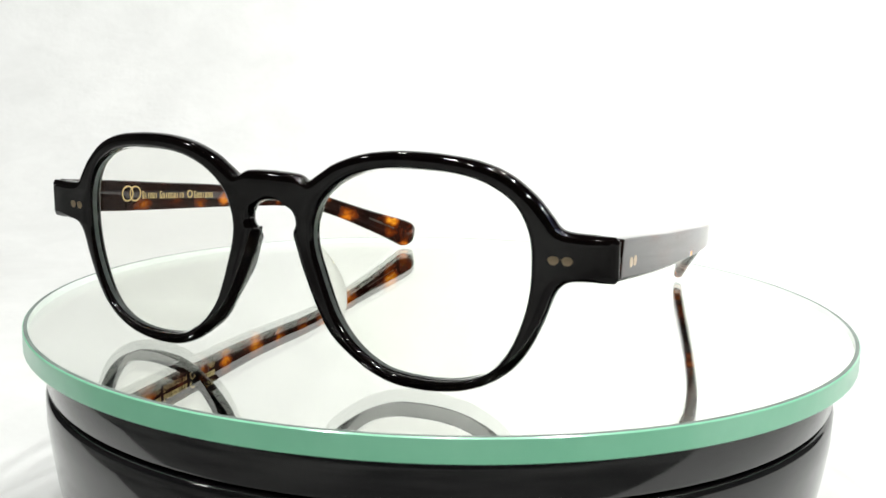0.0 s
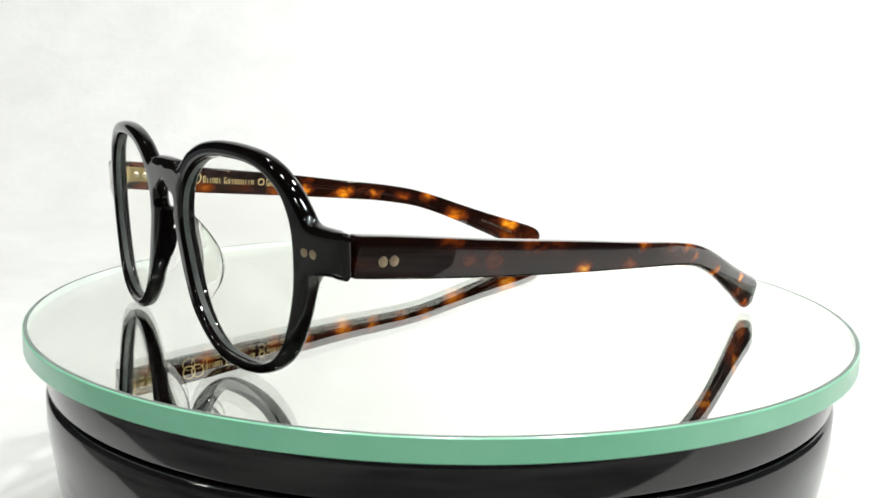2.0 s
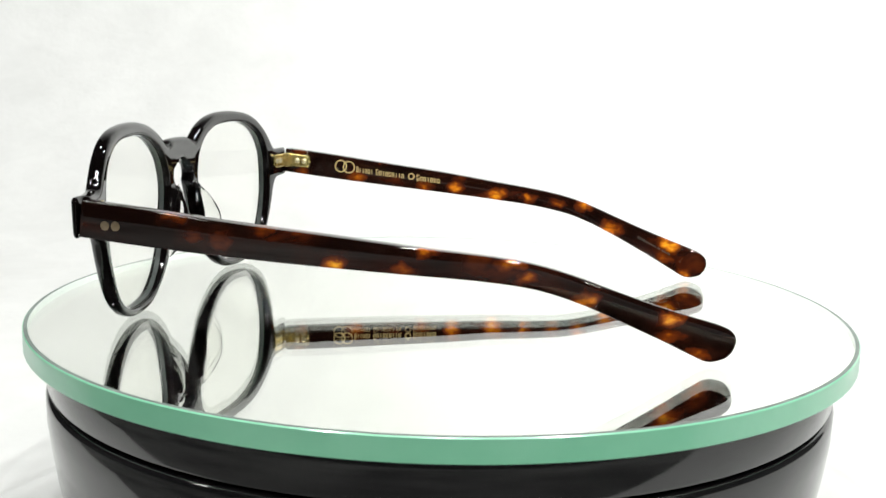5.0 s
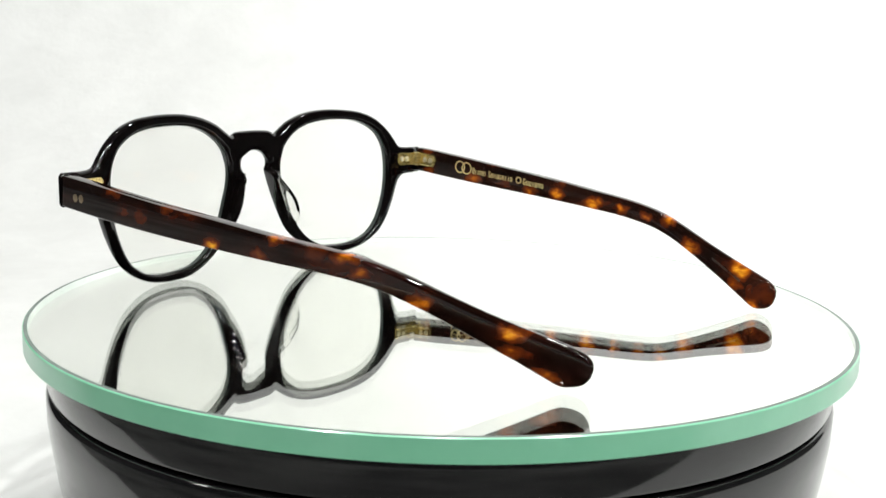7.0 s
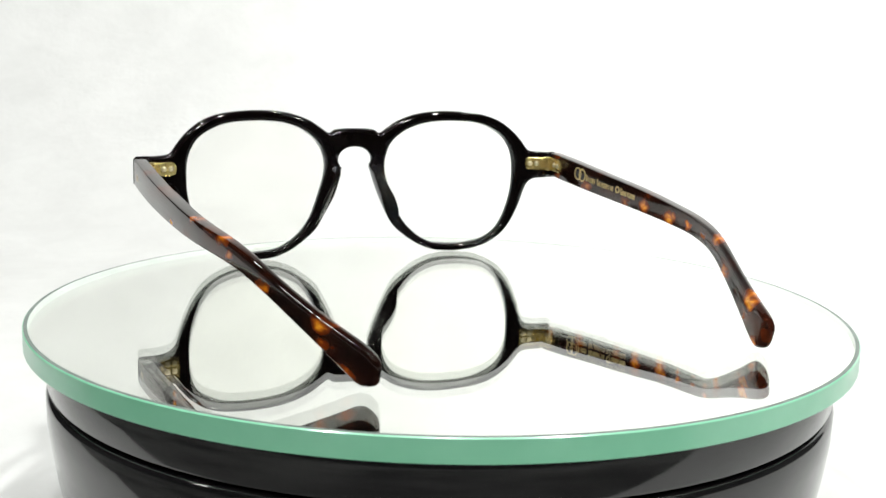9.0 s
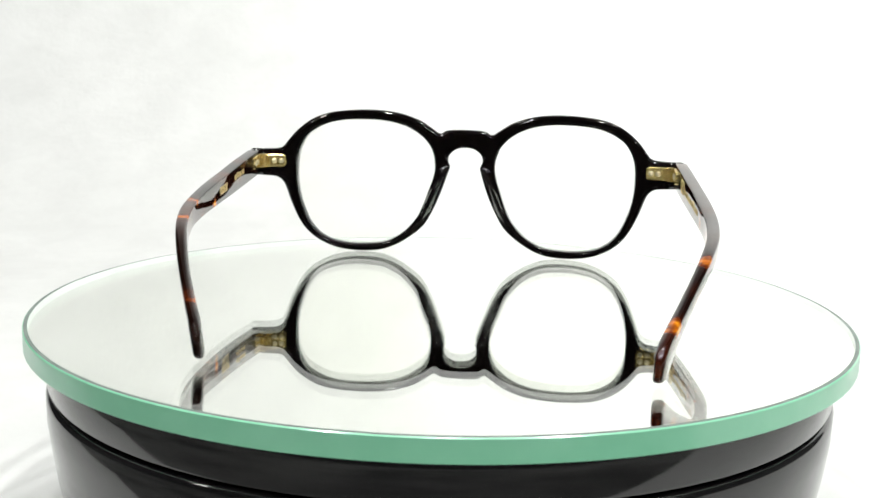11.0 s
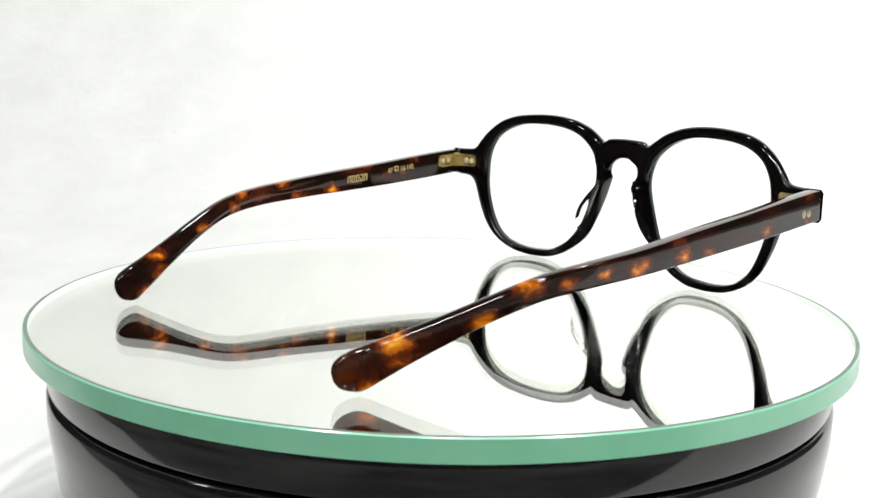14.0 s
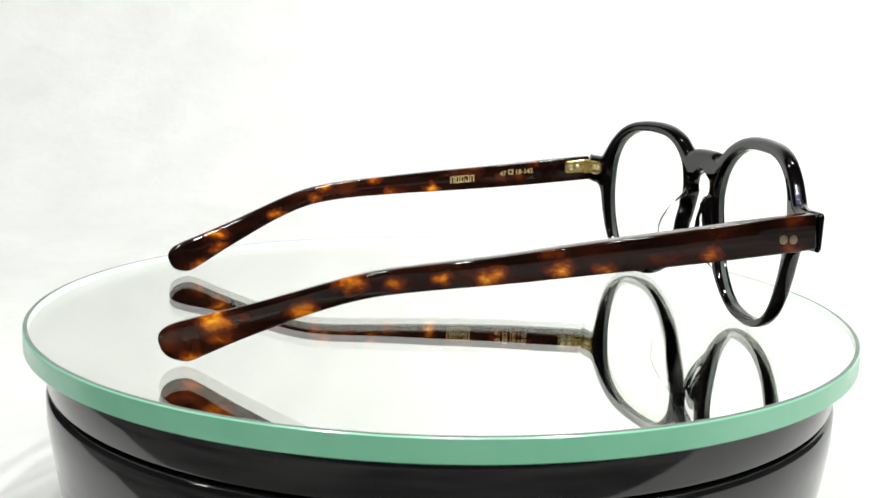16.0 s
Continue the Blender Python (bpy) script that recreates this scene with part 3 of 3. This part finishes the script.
def flat_words(words, size, mat, parent, name, label, at, along, up):
    """Thin raised letters that lie on a face."""
    cu = bpy.data.curves.new(name, "FONT")
    cu.body, cu.size, cu.extrude = words, size * MM, 0.05 * MM
    made = new("outline", cu)
    me = bpy.data.meshes.new_from_object(made.evaluated_get(bpy.context.evaluated_depsgraph_get()))
    bpy.data.objects.remove(made)
    me.materials.append(mat)
    ob = tagged(new(name, me), label)
    ob.parent = parent
    x = Vector(along).normalized()
    z = x.cross(Vector(up)).normalized()
    ob.matrix_local = Matrix.Translation(Vector(at) * MM) @ Matrix((x, z.cross(x), z)).transposed().to_4x4()
    return ob


def size_print(parent):
    """The size marking on the inner face of the wearer's left temple."""
    for words, y in (("47", 36.9), ("18-142", 31.9)):
        inner = temple_mid(y, 1) - face_half(y) - 0.06
        ahead = temple_mid(y - 6, 1) - face_half(y - 6) - 0.06
        flat_words(words, 2.1, FOIL, parent, "size_print", "fine gold size marking", (inner, y, 24.95 + (36.9 - y) * 0.095), (ahead - inner, -6, 0.57), (0, 0.095, 1))
    for a, b, c, d in ((34.2, 32.6, 25.5, 25.8), (34.2, 32.6, 26.75, 27.05), (34.2, 33.9, 25.5, 27.05), (32.9, 32.6, 25.5, 27.05)):
        bar("size_mark", parent, 1, a, b, c, d, FOIL, "gold foil square sign")


def foil_sign(parent, side, y, z, wide, high, shape, mat, slope):
    """One plain foil sign on a temple's inner face: thin strokes, no letter."""
    bm = bmesh.new()
    w = min(0.25, wide * 0.3)
    strokes = {"frame": ((0, w, 0, high), (wide - w, wide, 0, high), (w, wide - w, high - w, high), (w, wide - w, 0, w)),
               "stem": ((wide / 2 - w / 2, wide / 2 + w / 2, 0, high),),
               "arch": ((0, w, 0, high), (wide - w, wide, 0, high - w * 0.4), (w, wide - w, high - w, high)),
               "step": ((0, wide, 0, w), (0, w, w, high - w), (0, wide, high - w, high), (wide - w, wide, w, high * 0.5))}[shape]
    for a, b, c, d in strokes:
        vs = []
        for dx in (-0.05, 0.1):
            for yy, zz in ((a, c), (b, c), (b, d), (a, d)):
                at = y + yy
                vs.append(bm.verts.new((side * (temple_mid(at, side) - face_half(at) - dx) * MM, at * MM, (z + zz - high / 2 - slope * yy) * MM)))
        for f in ((4, 5, 6, 7), (0, 1, 5, 4), (1, 2, 6, 5), (2, 3, 7, 6), (3, 0, 4, 7)):
            bm.faces.new([vs[k] for k in f])
    return part("foil_mark", bm, mat, parent, "thin gold foil sign", smooth=False)


def foil_word(parent, side, y0, y1, z0, high, mat, slope, shapes):
    """Writing as a row of plain foil signs that follows the temple; the first is the tallest."""
    step = (y1 - y0) / len(shapes)
    for k, shape in enumerate(shapes):
        a, h = y0 + k * step, high if k == 0 or high > 1.9 else high * 0.74
        foil_sign(parent, side, a, z0 - slope * (a - y0) - (high - h) / 2, step * 0.74, h, shape, mat, slope)


temples = [o for o in eyeglasses.children if o.name.startswith("temple")]
left, right = temples[0], temples[1]
size_print(left)
foil_word(left, 1, 45.4, 53.4, 24.35, 2.1, FOIL, 0.075, ("arch", "step", "frame", "frame", "arch"))
ring_mark(right, -1, 25.3, 26.7, 1.95, FOIL)
ring_mark(right, -1, 27.9, 26.45, 1.95, FOIL)
for y0, y1, z, shapes in ((30.3, 35.8, 25.9, "frame stem stem arch frame stem"), (36.6, 45.8, 25.3, "step frame stem frame step arch stem stem arch"), (49.6, 57.2, 24.1, "step arch frame stem frame arch frame")):
    foil_word(right, -1, y0, y1, z, 1.85, FOIL, 0.085, shapes.split())
ring_mark(right, -1, 47.9, 24.4, 1.05, FOIL)
INK = metal_material("grey_print", (0.20, 0.19, 0.17), 0.4)
for k in range(11):
    y = 118.2 + 0.5 * k
    bar("small_print", right, -1, y, y + 0.3, 10.75 - 0.44 * (y - 118.2) - 0.3, 10.75 - 0.44 * (y - 118.2) + 0.3, INK, "tiny grey print bar", 0.13)
for y0, count in ((124.0, 2), (125.3, 5)):
    for k in range(count):
        y = y0 + 0.5 * k
        bar("small_print", right, -1, y, y + 0.3, 10.75 - 0.44 * (y - 118.2) - 0.3, 10.75 - 0.44 * (y - 118.2) + 0.3, INK, "tiny grey print bar", 0.13)


CE_Y = 128.9
flat_words("CE", 1.7, INK, right, "conformity_mark", "tiny grey conformity mark", (-(temple_mid(CE_Y, -1) - face_half(CE_Y) - 0.03), CE_Y, 5.5), (-(temple_mid(CE_Y + 2, -1) - temple_mid(CE_Y, -1)), 2.0, -0.85), (0, 0.4, 1))


def motions():
    """The plate and the eyeglasses turn together at an even rate."""
    rows_plate, rows_glasses = [], []
    for k in range(33):
        s = k * 0.5
        a = 57.08 - 14.3164 * s
        turn = pose(0, 0, 0, 0, 0, a)
        rows_plate.append((s, turn))
        rows_glasses.append((s, turn @ pose(-68.98 * MM, -6.51 * MM, 0.0002, 0, 0, -84.90)))
    walk(plate, rows_plate)
    walk(eyeglasses, rows_glasses)


motions()
